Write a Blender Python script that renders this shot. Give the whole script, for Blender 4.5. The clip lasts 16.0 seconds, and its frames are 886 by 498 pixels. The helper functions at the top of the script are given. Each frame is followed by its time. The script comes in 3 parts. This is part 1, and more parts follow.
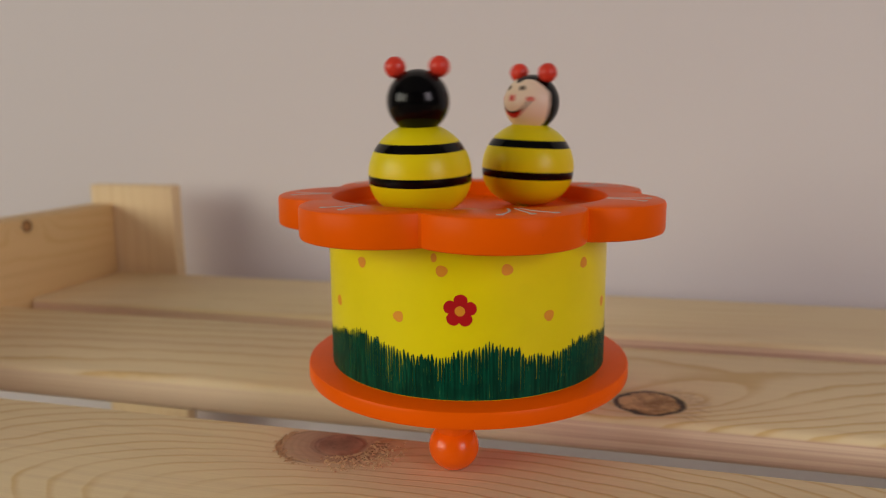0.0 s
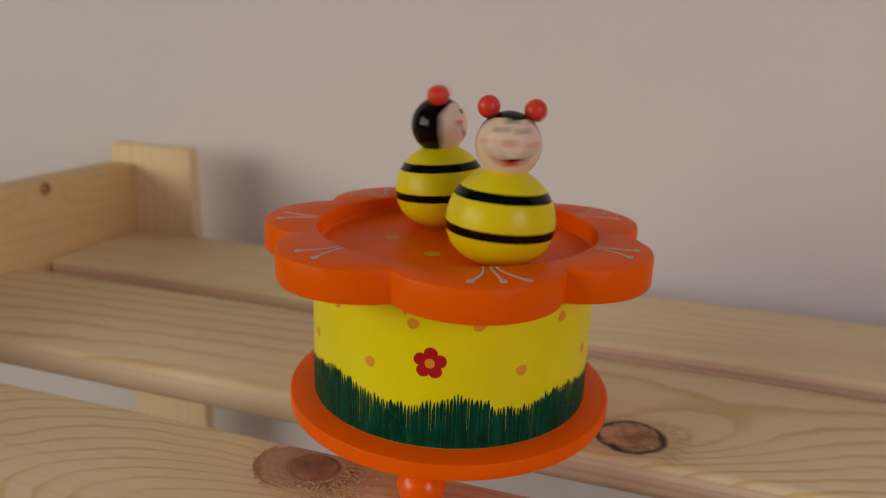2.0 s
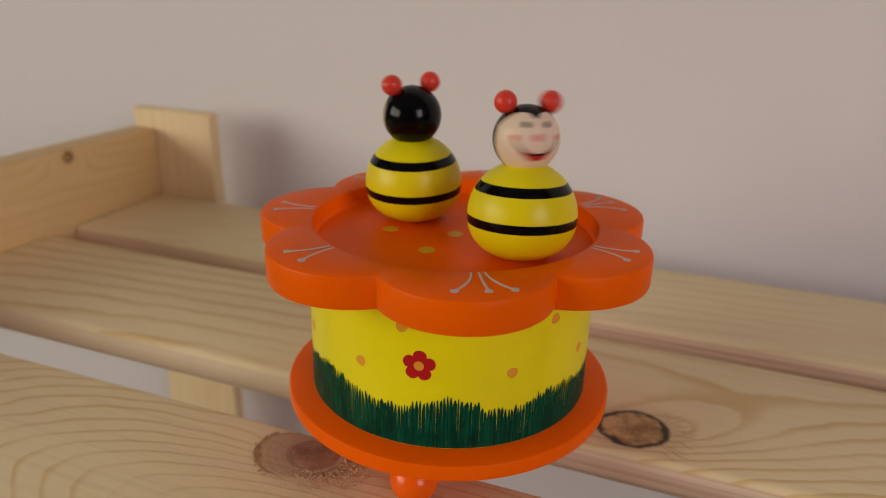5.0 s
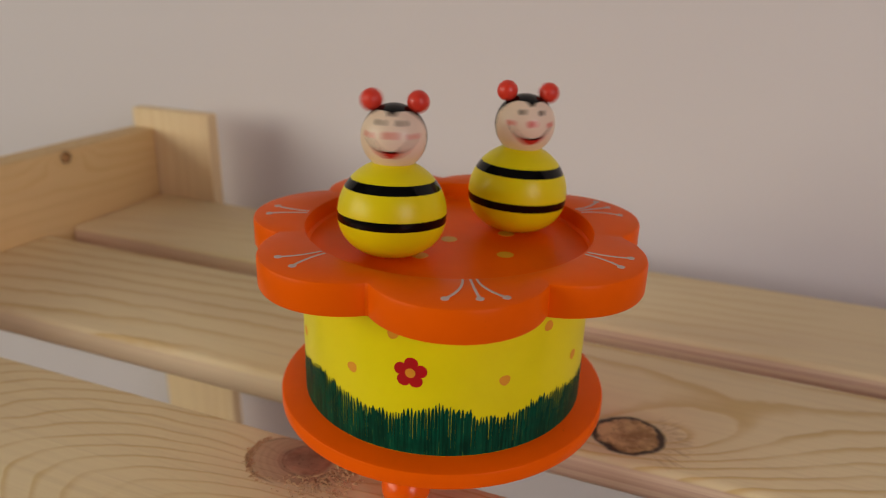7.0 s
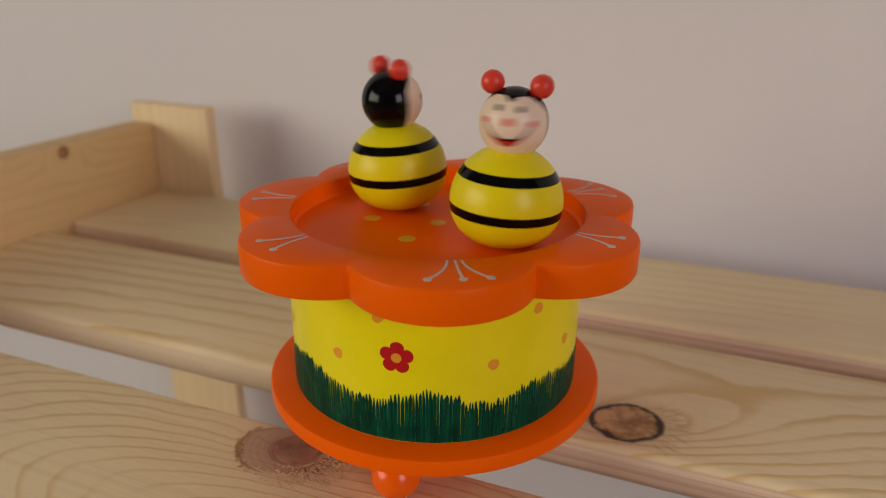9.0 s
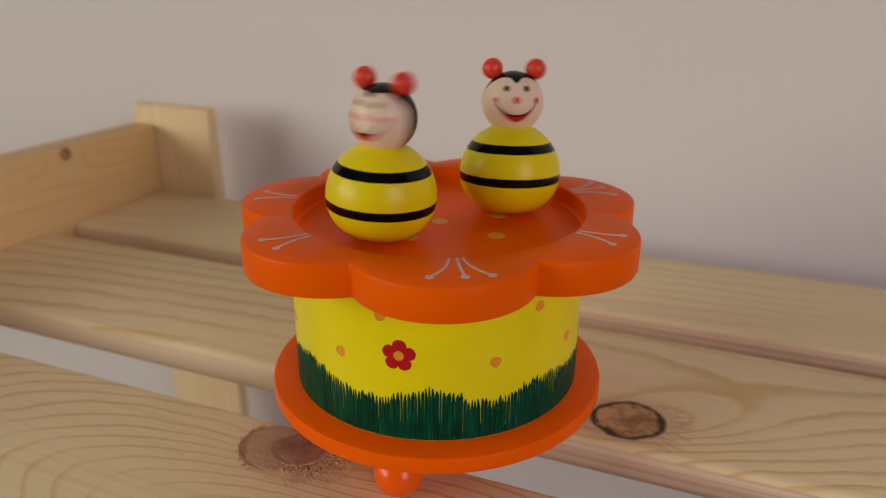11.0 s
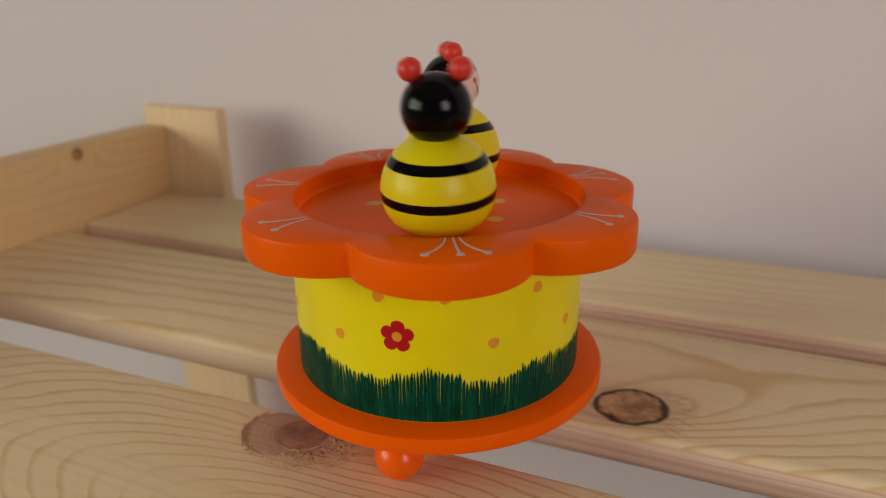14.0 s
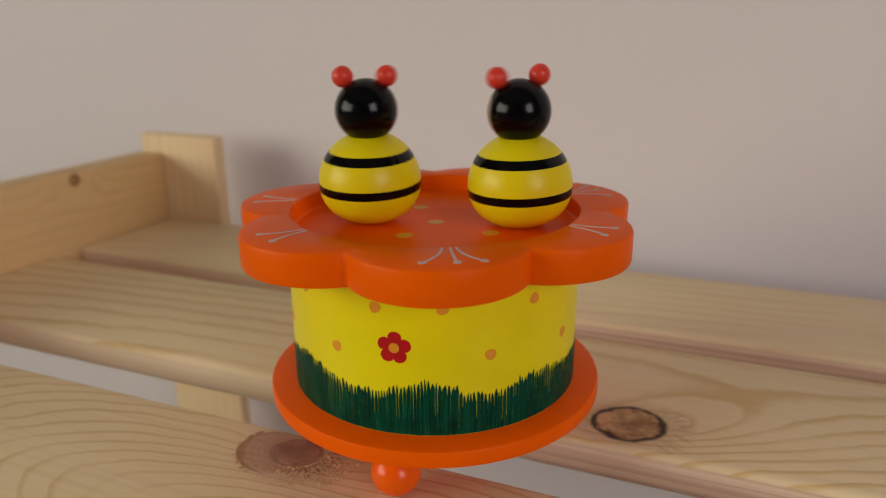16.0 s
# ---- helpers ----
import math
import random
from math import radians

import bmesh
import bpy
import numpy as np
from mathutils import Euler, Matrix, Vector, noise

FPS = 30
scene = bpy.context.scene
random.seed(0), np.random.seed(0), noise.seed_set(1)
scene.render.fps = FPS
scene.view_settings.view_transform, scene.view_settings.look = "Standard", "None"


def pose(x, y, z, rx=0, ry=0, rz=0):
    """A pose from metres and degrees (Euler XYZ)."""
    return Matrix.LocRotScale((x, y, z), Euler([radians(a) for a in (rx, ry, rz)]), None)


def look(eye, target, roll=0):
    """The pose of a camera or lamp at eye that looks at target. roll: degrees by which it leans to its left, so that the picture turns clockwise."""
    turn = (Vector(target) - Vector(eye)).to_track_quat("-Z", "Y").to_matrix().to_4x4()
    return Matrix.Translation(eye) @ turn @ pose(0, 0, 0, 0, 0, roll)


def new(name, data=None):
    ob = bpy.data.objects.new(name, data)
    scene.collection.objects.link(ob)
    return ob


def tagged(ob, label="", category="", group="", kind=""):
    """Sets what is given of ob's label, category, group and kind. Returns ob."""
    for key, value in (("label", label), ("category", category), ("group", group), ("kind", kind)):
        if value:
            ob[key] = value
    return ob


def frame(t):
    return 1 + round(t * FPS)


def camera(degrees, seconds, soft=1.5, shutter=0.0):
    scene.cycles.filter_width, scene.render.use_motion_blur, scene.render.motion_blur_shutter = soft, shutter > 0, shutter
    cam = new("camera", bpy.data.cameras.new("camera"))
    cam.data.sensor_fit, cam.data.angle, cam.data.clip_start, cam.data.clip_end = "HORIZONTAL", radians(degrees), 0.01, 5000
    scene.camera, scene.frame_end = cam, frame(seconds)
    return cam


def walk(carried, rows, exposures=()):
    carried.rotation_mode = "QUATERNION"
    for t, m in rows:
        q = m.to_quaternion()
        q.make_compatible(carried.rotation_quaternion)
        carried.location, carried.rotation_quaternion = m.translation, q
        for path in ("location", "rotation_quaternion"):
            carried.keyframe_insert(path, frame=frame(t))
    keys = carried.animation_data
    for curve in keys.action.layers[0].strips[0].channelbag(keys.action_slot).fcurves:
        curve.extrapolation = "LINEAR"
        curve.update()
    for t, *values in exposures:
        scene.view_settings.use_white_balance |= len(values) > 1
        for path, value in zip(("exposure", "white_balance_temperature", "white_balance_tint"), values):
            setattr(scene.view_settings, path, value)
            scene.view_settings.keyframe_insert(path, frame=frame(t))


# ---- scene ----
cam = camera(64.42, 16.0, soft=1.0, shutter=0.7)
# a small open aperture, focused on the front of the toy
cam.data.dof.use_dof, cam.data.dof.focus_distance, cam.data.dof.aperture_fstop = True, 0.175, 12.0
# seconds, eye in metres, yaw to the left, pitch up, roll
PATH = [
    (0.0, 0.0436, -0.2123, 0.0934, 13.62, -10.27, -0.39),
    (0.5, 0.0453, -0.2108, 0.0981, 13.3, -11.23, 0.36),
    (1.0, 0.0485, -0.2088, 0.1051, 14.04, -12.43, 1.15),
    (1.5, 0.0523, -0.204, 0.1142, 14.9, -14.12, 1.66),
    (2.0, 0.056, -0.1981, 0.1238, 16.75, -16.26, 2.15),
    (2.5, 0.0603, -0.1959, 0.1325, 17.47, -16.76, 2.03),
    (3.0, 0.0612, -0.1937, 0.1392, 18.04, -17.79, 1.6),
    (3.5, 0.0655, -0.1914, 0.1394, 18.08, -19.36, 1.45),
    (4.0, 0.065, -0.1882, 0.1368, 19.28, -20.37, 1.3),
    (6.5, 0.0648, -0.1852, 0.1378, 20.23, -21.09, 1.69),
    (7.0, 0.0666, -0.1835, 0.1381, 20.26, -21.0, 1.77),
    (7.5, 0.0689, -0.1812, 0.1356, 20.47, -21.27, 1.64),
    (8.0, 0.0697, -0.1798, 0.1344, 20.97, -21.3, 1.42),
    (8.5, 0.0716, -0.1784, 0.1334, 21.17, -21.31, 0.89),
    (11.0, 0.072, -0.1796, 0.1327, 21.36, -21.17, 0.37),
    (11.5, 0.0735, -0.1776, 0.1332, 21.39, -21.12, 0.34),
    (12.0, 0.0734, -0.1785, 0.1318, 21.76, -21.15, 0.13),
    (12.5, 0.0749, -0.1832, 0.1315, 21.43, -21.02, 0.48),
    (13.0, 0.0755, -0.1843, 0.1309, 22.56, -20.65, -0.41),
    (13.5, 0.0756, -0.1838, 0.1296, 22.77, -20.47, -0.67),
    (14.0, 0.0771, -0.1812, 0.1269, 22.59, -20.52, -0.43),
    (14.5, 0.0775, -0.179, 0.1249, 22.55, -20.55, -0.27),
    (15.0, 0.0783, -0.1825, 0.1255, 22.82, -19.96, -0.52),
    (15.5, 0.0776, -0.184, 0.1235, 22.94, -19.12, -0.88),
    (16.0, 0.0777, -0.1841, 0.1216, 22.12, -17.65, -0.4),
]
walk(cam, [(t, pose(x, y, z, 90 + pitch, 0, yaw) @ pose(0, 0, 0, 0, 0, roll)) for t, x, y, z, yaw, pitch, roll in PATH],
     exposures=[(0.0, 0.0), (0.5, -0.02), (1.0, -0.08), (1.5, -0.13), (2.0, -0.16), (2.5, -0.03), (3.5, 0.0), (16.0, 0.0)])

# ---- light ----
world = bpy.data.worlds.new("sky")
world.use_nodes = True
scene.world = world
sky = world.node_tree.nodes.new("ShaderNodeTexSky")
sky.sky_type, sky.sun_disc = "NISHITA", False
sky.sun_elevation, sky.sun_rotation = radians(35), radians(200)
world.node_tree.links.new(sky.outputs[0], world.node_tree.nodes["Background"].inputs[0])
world.node_tree.nodes["Background"].inputs[1].default_value = 0.1


def window_light(name, at, target, width, height, watts, colour):
    lamp = bpy.data.lights.new(name, "AREA")
    lamp.shape, lamp.size, lamp.size_y, lamp.energy, lamp.color = "RECTANGLE", width, height, watts, colour
    ob = new(name, lamp)
    ob.matrix_world = look(at, target)
    return ob


# daylight in the two window openings of the room
window_light("window_light", (-2.02, -1.85, 0.65), (0.0, -0.7, 0.3), 2.2, 1.1, 37.0, (1.0, 0.94, 0.765))
window_light("window_light", (2.02, -1.55, 0.78), (0.0, -0.6, 0.1), 1.0, 1.2, 22.4, (1.0, 0.855, 0.91))


# ---- materials ----
class Nodes:
    """A short way to write a node material."""

    def __init__(self, name, rough=0.5, spec=0.5):
        self.mat = bpy.data.materials.new(name)
        self.mat.use_nodes = True
        self.tree = self.mat.node_tree
        self.bsdf = self.tree.nodes["Principled BSDF"]
        self.bsdf.inputs["Roughness"].default_value = rough
        self.bsdf.inputs["Specular IOR Level"].default_value = spec

    def put(self, socket, value):
        if isinstance(value, bpy.types.NodeSocket):
            self.tree.links.new(value, socket)
        elif isinstance(value, (tuple, list)) and len(value) == 3 and socket.type == "RGBA":
            socket.default_value = (*value, 1)
        else:
            socket.default_value = value

    def m(self, op, a, b=0.0, c=0.0):
        n = self.tree.nodes.new("ShaderNodeMath")
        n.operation = op
        for s, v in zip(n.inputs, (a, b, c)):
            self.put(s, v)
        return n.outputs[0]

    def mix(self, f, a, b):
        n = self.tree.nodes.new("ShaderNodeMix")
        n.data_type = "RGBA"
        self.put(n.inputs[0], f)
        self.put(n.inputs[6], a)
        self.put(n.inputs[7], b)
        return n.outputs[2]

    def step(self, v, lo, hi):
        n = self.tree.nodes.new("ShaderNodeMapRange")
        n.interpolation_type = "SMOOTHSTEP"
        self.put(n.inputs[0], v)
        n.inputs[1].default_value, n.inputs[2].default_value = lo, hi
        return n.outputs[0]

    def where(self, kind="Object"):
        return self.tree.nodes.new("ShaderNodeTexCoord").outputs[kind]

    def split(self, v):
        n = self.tree.nodes.new("ShaderNodeSeparateXYZ")
        self.put(n.inputs[0], v)
        return n.outputs[0], n.outputs[1], n.outputs[2]

    def join(self, x, y, z):
        n = self.tree.nodes.new("ShaderNodeCombineXYZ")
        for s, v in zip(n.inputs, (x, y, z)):
            self.put(s, v)
        return n.outputs[0]

    def noise(self, v, scale, detail=3.0, rough=0.5, distort=0.0):
        n = self.tree.nodes.new("ShaderNodeTexNoise")
        self.put(n.inputs["Vector"], v)
        n.inputs["Scale"].default_value, n.inputs["Detail"].default_value = scale, detail
        n.inputs["Roughness"].default_value, n.inputs["Distortion"].default_value = rough, distort
        return n.outputs[0]

    def bump(self, height, strength, distance):
        n = self.tree.nodes.new("ShaderNodeBump")
        n.inputs["Strength"].default_value, n.inputs["Distance"].default_value = strength, distance
        self.put(n.inputs["Height"], height)
        self.put(self.bsdf.inputs["Normal"], n.outputs[0])

    def done(self, colour):
        self.put(self.bsdf.inputs["Base Color"], colour)
        return self.mat


def pine(name, knots=(), seed=0.0, along="x", heart=(0.3, 0.1, 8.0), pitch=0.005, rings=0.6, mask=0.3, drift=1.5, bend=5.0, thin=0.5, loop=(0.0, 0.2, 0.55), turn=0.0, collar=0.0, edge=False, pale=0.0, tone=(1.0, 1.0, 1.0)):
    """Unpainted pine board, cut so that its growth rings are long ovals round heart (x, y, stretch), with knots (x, y, length, width, dark rim)."""
    n = Nodes(name, 0.55, 0.3)
    x, y, z = n.split(n.where())
    if along == "y":
        x, y, z = y, z, x
    if along == "z":
        x, y, z = z, x, y
    across = n.m("ADD", y, n.m("MULTIPLY", z, 0.7))
    far = n.join(x, n.m("MULTIPLY", across, 3.0), seed)
    wander = n.m("SUBTRACT", n.noise(far, 9.0, 2.0), 0.5)
    fine = n.m("SUBTRACT", n.noise(n.join(x, across, seed + 1.0), 60.0, 2.0), 0.5)
    hx, hy, stretch = heart
    ox, oy = n.m("DIVIDE", n.m("SUBTRACT", x, hx), stretch), n.m("SUBTRACT", across, hy)
    oval = n.m("SQRT", n.m("ADD", n.m("MULTIPLY", ox, ox), n.m("MULTIPLY", oy, oy)))
    count = n.m("ADD", n.m("DIVIDE", oval, pitch), n.m("ADD", n.m("MULTIPLY", wander, drift), n.m("MULTIPLY", fine, 0.45)))
    core, rim, stain_shade, torn, heartwood = 0.0, 0.0, 0.0, 0.0, 0.0
    for kx, ky, length, width, _ in knots:
        wob = n.m("MULTIPLY", n.m("SUBTRACT", n.noise(n.join(x, y, seed), 120.0, 4.0, 0.6), 0.5), 0.30)
        px, py, ct, st = n.m("SUBTRACT", x, kx), n.m("SUBTRACT", y, ky), math.cos(radians(turn)), math.sin(radians(turn))
        dx = n.m("DIVIDE", n.m("ADD", n.m("MULTIPLY", px, ct), n.m("MULTIPLY", py, st)), length)
        dy = n.m("DIVIDE", n.m("SUBTRACT", n.m("MULTIPLY", py, ct), n.m("MULTIPLY", px, st)), width)
        plain = n.m("SQRT", n.m("ADD", n.m("MULTIPLY", dx, dx), n.m("MULTIPLY", dy, dy)))
        r = n.m("ADD", plain, wob)
        # the grain bends out round the knot
        lead = n.m("SUBTRACT", dx, loop[0])
        drawn = n.m("SQRT", n.m("ADD", n.m("MULTIPLY", n.m("MULTIPLY", lead, lead), loop[1]), n.m("MULTIPLY", dy, dy)))
        count = n.m("ADD", count, n.m("MULTIPLY", n.m("POWER", 2.718, n.m("MULTIPLY", drawn, -loop[2])), bend))
        core = n.m("MAXIMUM", core, n.m("SUBTRACT", 1.0, n.step(r, 0.90, 1.0)))
        rim = n.m("MAXIMUM", rim, n.m("MULTIPLY", n.step(n.m("ADD", r, n.m("MULTIPLY", n.m("SUBTRACT", n.noise(n.join(x, y, seed + 4.0), 160.0, 2.0), 0.45), 0.5)), 0.82, 0.96), n.m("SUBTRACT", 1.0, n.step(r, 0.98, 1.12))))
        stain_shade = n.m("MAXIMUM", stain_shade, n.m("SUBTRACT", 1.0, n.step(r, 0.9, 1.9 if knots[0][4] > 0.5 else 2.7)))
        heartwood = n.m("MAXIMUM", heartwood, n.m("SUBTRACT", 1.0, n.step(r, 0.30, 0.75)))
        # torn fibres that fan out on one side
        angle = n.m("ARCTAN2", dy, dx)
        rays = n.noise(n.join(n.m("MULTIPLY", angle, 17.0), n.m("MULTIPLY", plain, 1.6), seed), 1.0, 2.0, 0.55)
        fan = n.m("MULTIPLY", n.m("MULTIPLY", n.step(plain, 1.05, 1.25), n.m("SUBTRACT", 1.0, n.step(plain, 1.35, 2.2))), n.step(n.m("SUBTRACT", dx, n.m("MULTIPLY", n.m("ABSOLUTE", n.m("ADD", dy, 0.7)), 0.7)), -0.3, 0.5))
        torn = n.m("MAXIMUM", torn, n.m("MULTIPLY", n.m("MULTIPLY", fan, n.step(z, -0.0012, -0.0002)), n.step(rays, 0.49, 0.58)))
    wave = n.m("FRACT", count)
    band = n.m("MULTIPLY", n.step(wave, thin, 0.84), n.m("SUBTRACT", 1.0, n.step(wave, 0.85, 0.97)))
    band = n.m("MULTIPLY", band, n.step(n.noise(far, 8.0, 2.0), mask, mask + 0.3))
    fibre = n.noise(n.join(n.m("MULTIPLY", x, 9.0), n.m("MULTIPLY", across, 420.0), seed + 3.0), 1.0, 3.0, 0.65)
    broad = n.noise(n.join(n.m("MULTIPLY", x, 7.0), n.m("MULTIPLY", across, 30.0), seed + 7.0), 1.0, 3.0)
    colour = n.mix(n.m("MULTIPLY", band, rings), (0.89, 0.73, 0.45), (0.67, 0.43, 0.12))
    colour = n.mix(n.m("MULTIPLY", n.step(broad, 0.45, 0.72), 0.20), colour, (0.70, 0.50, 0.33))
    colour = n.mix(n.m("MULTIPLY", n.step(fibre, 0.45, 0.75), 0.15), colour, (0.50, 0.33, 0.19))
    pores = n.noise(n.join(n.m("MULTIPLY", x, 30.0), n.m("MULTIPLY", across, 900.0), seed + 5.0), 1.0, 2.0, 0.7)
    colour = n.mix(n.m("MULTIPLY", n.step(pores, 0.60, 0.8), 0.18), colour, (0.36, 0.22, 0.12))
    height = n.m("ADD", n.m("MULTIPLY", fibre, 0.6), n.m("MULTIPLY", band, 0.4))
    if edge:
        # the long edges show the rings end to end as close straight lines
        lines = n.noise(n.join(n.m("MULTIPLY", x, 5.0), n.m("MULTIPLY", z, 900.0), seed + 9.0), 1.0, 3.0, 0.6)
        side = n.mix(n.step(lines, 0.34, 0.70), (0.88, 0.69, 0.50), (0.64, 0.41, 0.29))
        # lighter colour on the edge's left part imitates the light that falls there
        side = n.mix(n.m("MULTIPLY", n.m("SUBTRACT", 1.0, n.step(n.m("ADD", x, n.m("MULTIPLY", wander, 0.05)), -0.03, 0.06)), pale), side, (0.90, 0.75, 0.50))
        colour = n.mix(n.m("SUBTRACT", 1.0, n.step(z, -0.0030, -0.0016)), colour, side)
    if collar:
        cx2, cy2 = n.m("DIVIDE", n.m("ADD", dx, 0.50), 1.72), n.m("DIVIDE", n.m("ADD", dy, 0.25), 1.55)
        bark = n.m("ADD", n.m("SQRT", n.m("ADD", n.m("MULTIPLY", cx2, cx2), n.m("MULTIPLY", cy2, cy2))), n.m("MULTIPLY", wob, 0.6))
        turns = n.step(n.m("SINE", n.m("MULTIPLY", r, 22.0)), -0.4, 0.9)
        ringed = n.mix(n.m("MULTIPLY", turns, 0.35), (0.58, 0.38, 0.23), (0.36, 0.20, 0.115))
        colour = n.mix(n.m("MULTIPLY", n.m("SUBTRACT", 1.0, n.step(bark, 0.90, 1.02)), collar), colour, ringed)
        lip = n.m("MULTIPLY", n.m("MULTIPLY", n.step(bark, 0.93, 1.0), n.m("SUBTRACT", 1.0, n.step(bark, 1.0, 1.07))), n.step(n.m("MULTIPLY", dx, -1.0), 0.2, 1.0))
        colour = n.mix(n.m("MULTIPLY", lip, 0.7), colour, (0.22, 0.12, 0.06))
        height = n.m("SUBTRACT", height, n.m("MULTIPLY", lip, 1.5))
    if knots:
        dead = knots[0][4] > 0.5  # a dry knot with a black rim
        speck = n.noise(n.join(x, y, seed), 420.0, 4.0, 0.75)
        blot = n.noise(n.join(x, y, seed + 2.0), 110.0, 3.0, 0.6)
        # knot stain; round the flat knot also the base plate's shade and orange bounce
        colour = n.mix(n.m("MULTIPLY", stain_shade, 0.35 if dead else 0.55), colour, (0.46, 0.26, 0.13) if dead else (0.44, 0.235, 0.15))
        inside = n.mix(n.step(blot, 0.36, 0.62), (0.32, 0.17, 0.065) if dead else (0.30, 0.13, 0.075), (0.66, 0.42, 0.20) if dead else (0.50, 0.26, 0.16))
        inside = n.mix(n.m("MULTIPLY", n.step(speck, 0.54, 0.68), 0.65), inside, (0.10, 0.05, 0.03))
        inside = n.mix(n.m("MULTIPLY", heartwood, 0.10 if dead else 0.4), inside, (0.16, 0.075, 0.045))
        colour = n.mix(core, colour, inside)
        colour = n.mix(n.m("MULTIPLY", rim, knots[0][4]), colour, (0.035, 0.02, 0.014))
        # dark gaps between torn fibres, deepened at the flat knot for the base's shade
        colour = n.mix(n.m("MULTIPLY", torn, 0.45 if dead else 0.85), colour, (0.42, 0.25, 0.13) if dead else (0.20, 0.10, 0.05))
        height = n.m("SUBTRACT", height, n.m("ADD", n.m("MULTIPLY", torn, 1.5), n.m("MULTIPLY", rim, 1.5)))
    n.bump(height, 0.3, 0.0006)
    tint = n.tree.nodes.new("ShaderNodeMix")
    tint.data_type, tint.blend_type = "RGBA", "MULTIPLY"
    n.put(tint.inputs[0], 1.0)
    n.put(tint.inputs[6], colour)
    n.put(tint.inputs[7], tone)
    return n.done(tint.outputs[2])


def paint(name, colour, rough=0.38, worn=0.12, shade=0.8, coat=0.0, spec=0.45, scuff=0.0):
    """Brushed lacquer on turned wood."""
    n = Nodes(name, rough, spec)
    v = n.where()
    broad, fine = n.noise(v, 60.0, 3.0), n.noise(v, 900.0, 2.0)
    dim = tuple(c * shade for c in colour)
    c = n.mix(n.m("MULTIPLY", n.step(broad, 0.35, 0.75), 0.7), colour, dim)
    c = n.mix(n.m("MULTIPLY", n.step(fine, 0.6, 0.8), worn), c, dim)
    if scuff:
        rubbed = n.m("MULTIPLY", n.step(n.noise(v, 230.0, 5.0, 0.75), 0.66, 0.72), n.step(n.noise(v, 38.0, 2.0), 0.50, 0.62))
        c = n.mix(n.m("MULTIPLY", rubbed, scuff), c, tuple(k * 0.3 for k in colour))
    n.put(n.bsdf.inputs["Roughness"], n.m("ADD", rough - 0.06, n.m("MULTIPLY", n.noise(v, 140.0, 3.0), 0.14)))
    n.bsdf.inputs["Coat Weight"].default_value = coat
    n.bsdf.inputs["Coat Roughness"].default_value = 0.12
    n.bump(n.m("ADD", broad, n.m("MULTIPLY", fine, 0.25)), 0.12, 0.0004)
    return n.done(c)


def plaster(name, colour):
    n = Nodes(name, 0.9, 0.2)
    v = n.where()
    broad, fine = n.noise(v, 2.5, 4.0), n.noise(v, 260.0, 4.0, 0.7)
    c = n.mix(n.m("MULTIPLY", broad, 0.5), colour, tuple(k * 0.9 for k in colour))
    n.bump(n.m("ADD", fine, n.m("MULTIPLY", n.noise(v, 40.0, 2.0), 0.6)), 0.18, 0.0008)
    return n.done(c)


def brushed_green(name):
    """Green paint pulled upwards with a dry brush: long upright streaks, thinner towards some strokes."""
    n = Nodes(name, 0.42, 0.06)
    x, y, z = n.split(n.where())
    turn = n.m("ARCTAN2", y, x)
    streak = n.noise(n.join(n.m("MULTIPLY", turn, 70.0), n.m("MULTIPLY", z, 60.0), 0.0), 1.0, 3.0, 0.6)
    hair = n.noise(n.join(n.m("MULTIPLY", turn, 210.0), n.m("MULTIPLY", z, 110.0), 4.0), 1.0, 2.0, 0.6)
    blot = n.noise(n.where(), 150.0, 3.0)
    c = n.mix(n.step(streak, 0.36, 0.66), (0.0015, 0.038, 0.020), (0.003, 0.092, 0.046))
    c = n.mix(n.m("MULTIPLY", n.step(blot, 0.45, 0.7), 0.5), c, (0.0015, 0.026, 0.015))
    c = n.mix(n.m("MULTIPLY", n.step(hair, 0.66, 0.72), 0.7), c, (0.16, 0.36, 0.07))
    n.bump(streak, 0.2, 0.0003)
    return n.done(c)


ORANGE = paint("orange_paint", (0.97, 0.132, 0.0006), 0.34, spec=0.06, shade=0.92, scuff=0.6)
ORANGE_GLOSS = paint("orange_gloss_paint", (0.94, 0.125, 0.0006), 0.22, spec=0.32, shade=0.9)
YELLOW = paint("yellow_paint", (0.90, 0.79, 0.003), 0.30, coat=0.12, spec=0.25, shade=0.94)
BEE_YELLOW = paint("bee_yellow_paint", (0.82, 0.68, 0.003), 0.36, coat=0.04, spec=0.26, shade=0.92)
BLACK = paint("black_paint", (0.002, 0.002, 0.0025), 0.15, spec=0.2)
SKIN = paint("cream_paint", (0.90, 0.70, 0.52), 0.4, coat=0.08, spec=0.35)
RED = paint("red_paint", (0.76, 0.050, 0.026), 0.36, coat=0.1, spec=0.35)
BLOSSOM = paint("crimson_paint", (0.54, 0.003, 0.008), 0.4)
GRASS = brushed_green("green_paint")
AMBER = paint("amber_paint", (0.86, 0.36, 0.02), 0.42)
PALE = paint("pale_pink_paint", (0.62, 0.49, 0.45), 0.5)
DULL_YELLOW = paint("floor_dot_paint", (0.80, 0.42, 0.02), 0.4)
LIP = paint("lip_paint", (0.56, 0.016, 0.014), 0.4)
BLUSH = paint("blush_paint", (0.72, 0.035, 0.03), 0.4)
SPLINTER = paint("raw_splinter_wood", (0.54, 0.34, 0.18), 0.7, spec=0.2)
WALL = plaster("wall_plaster", (0.755, 0.712, 0.712))
# dark colours for the unseen room surfaces, to hold back bounce light
ROOM = plaster("dark_unseen_wall", (0.15, 0.125, 0.105))
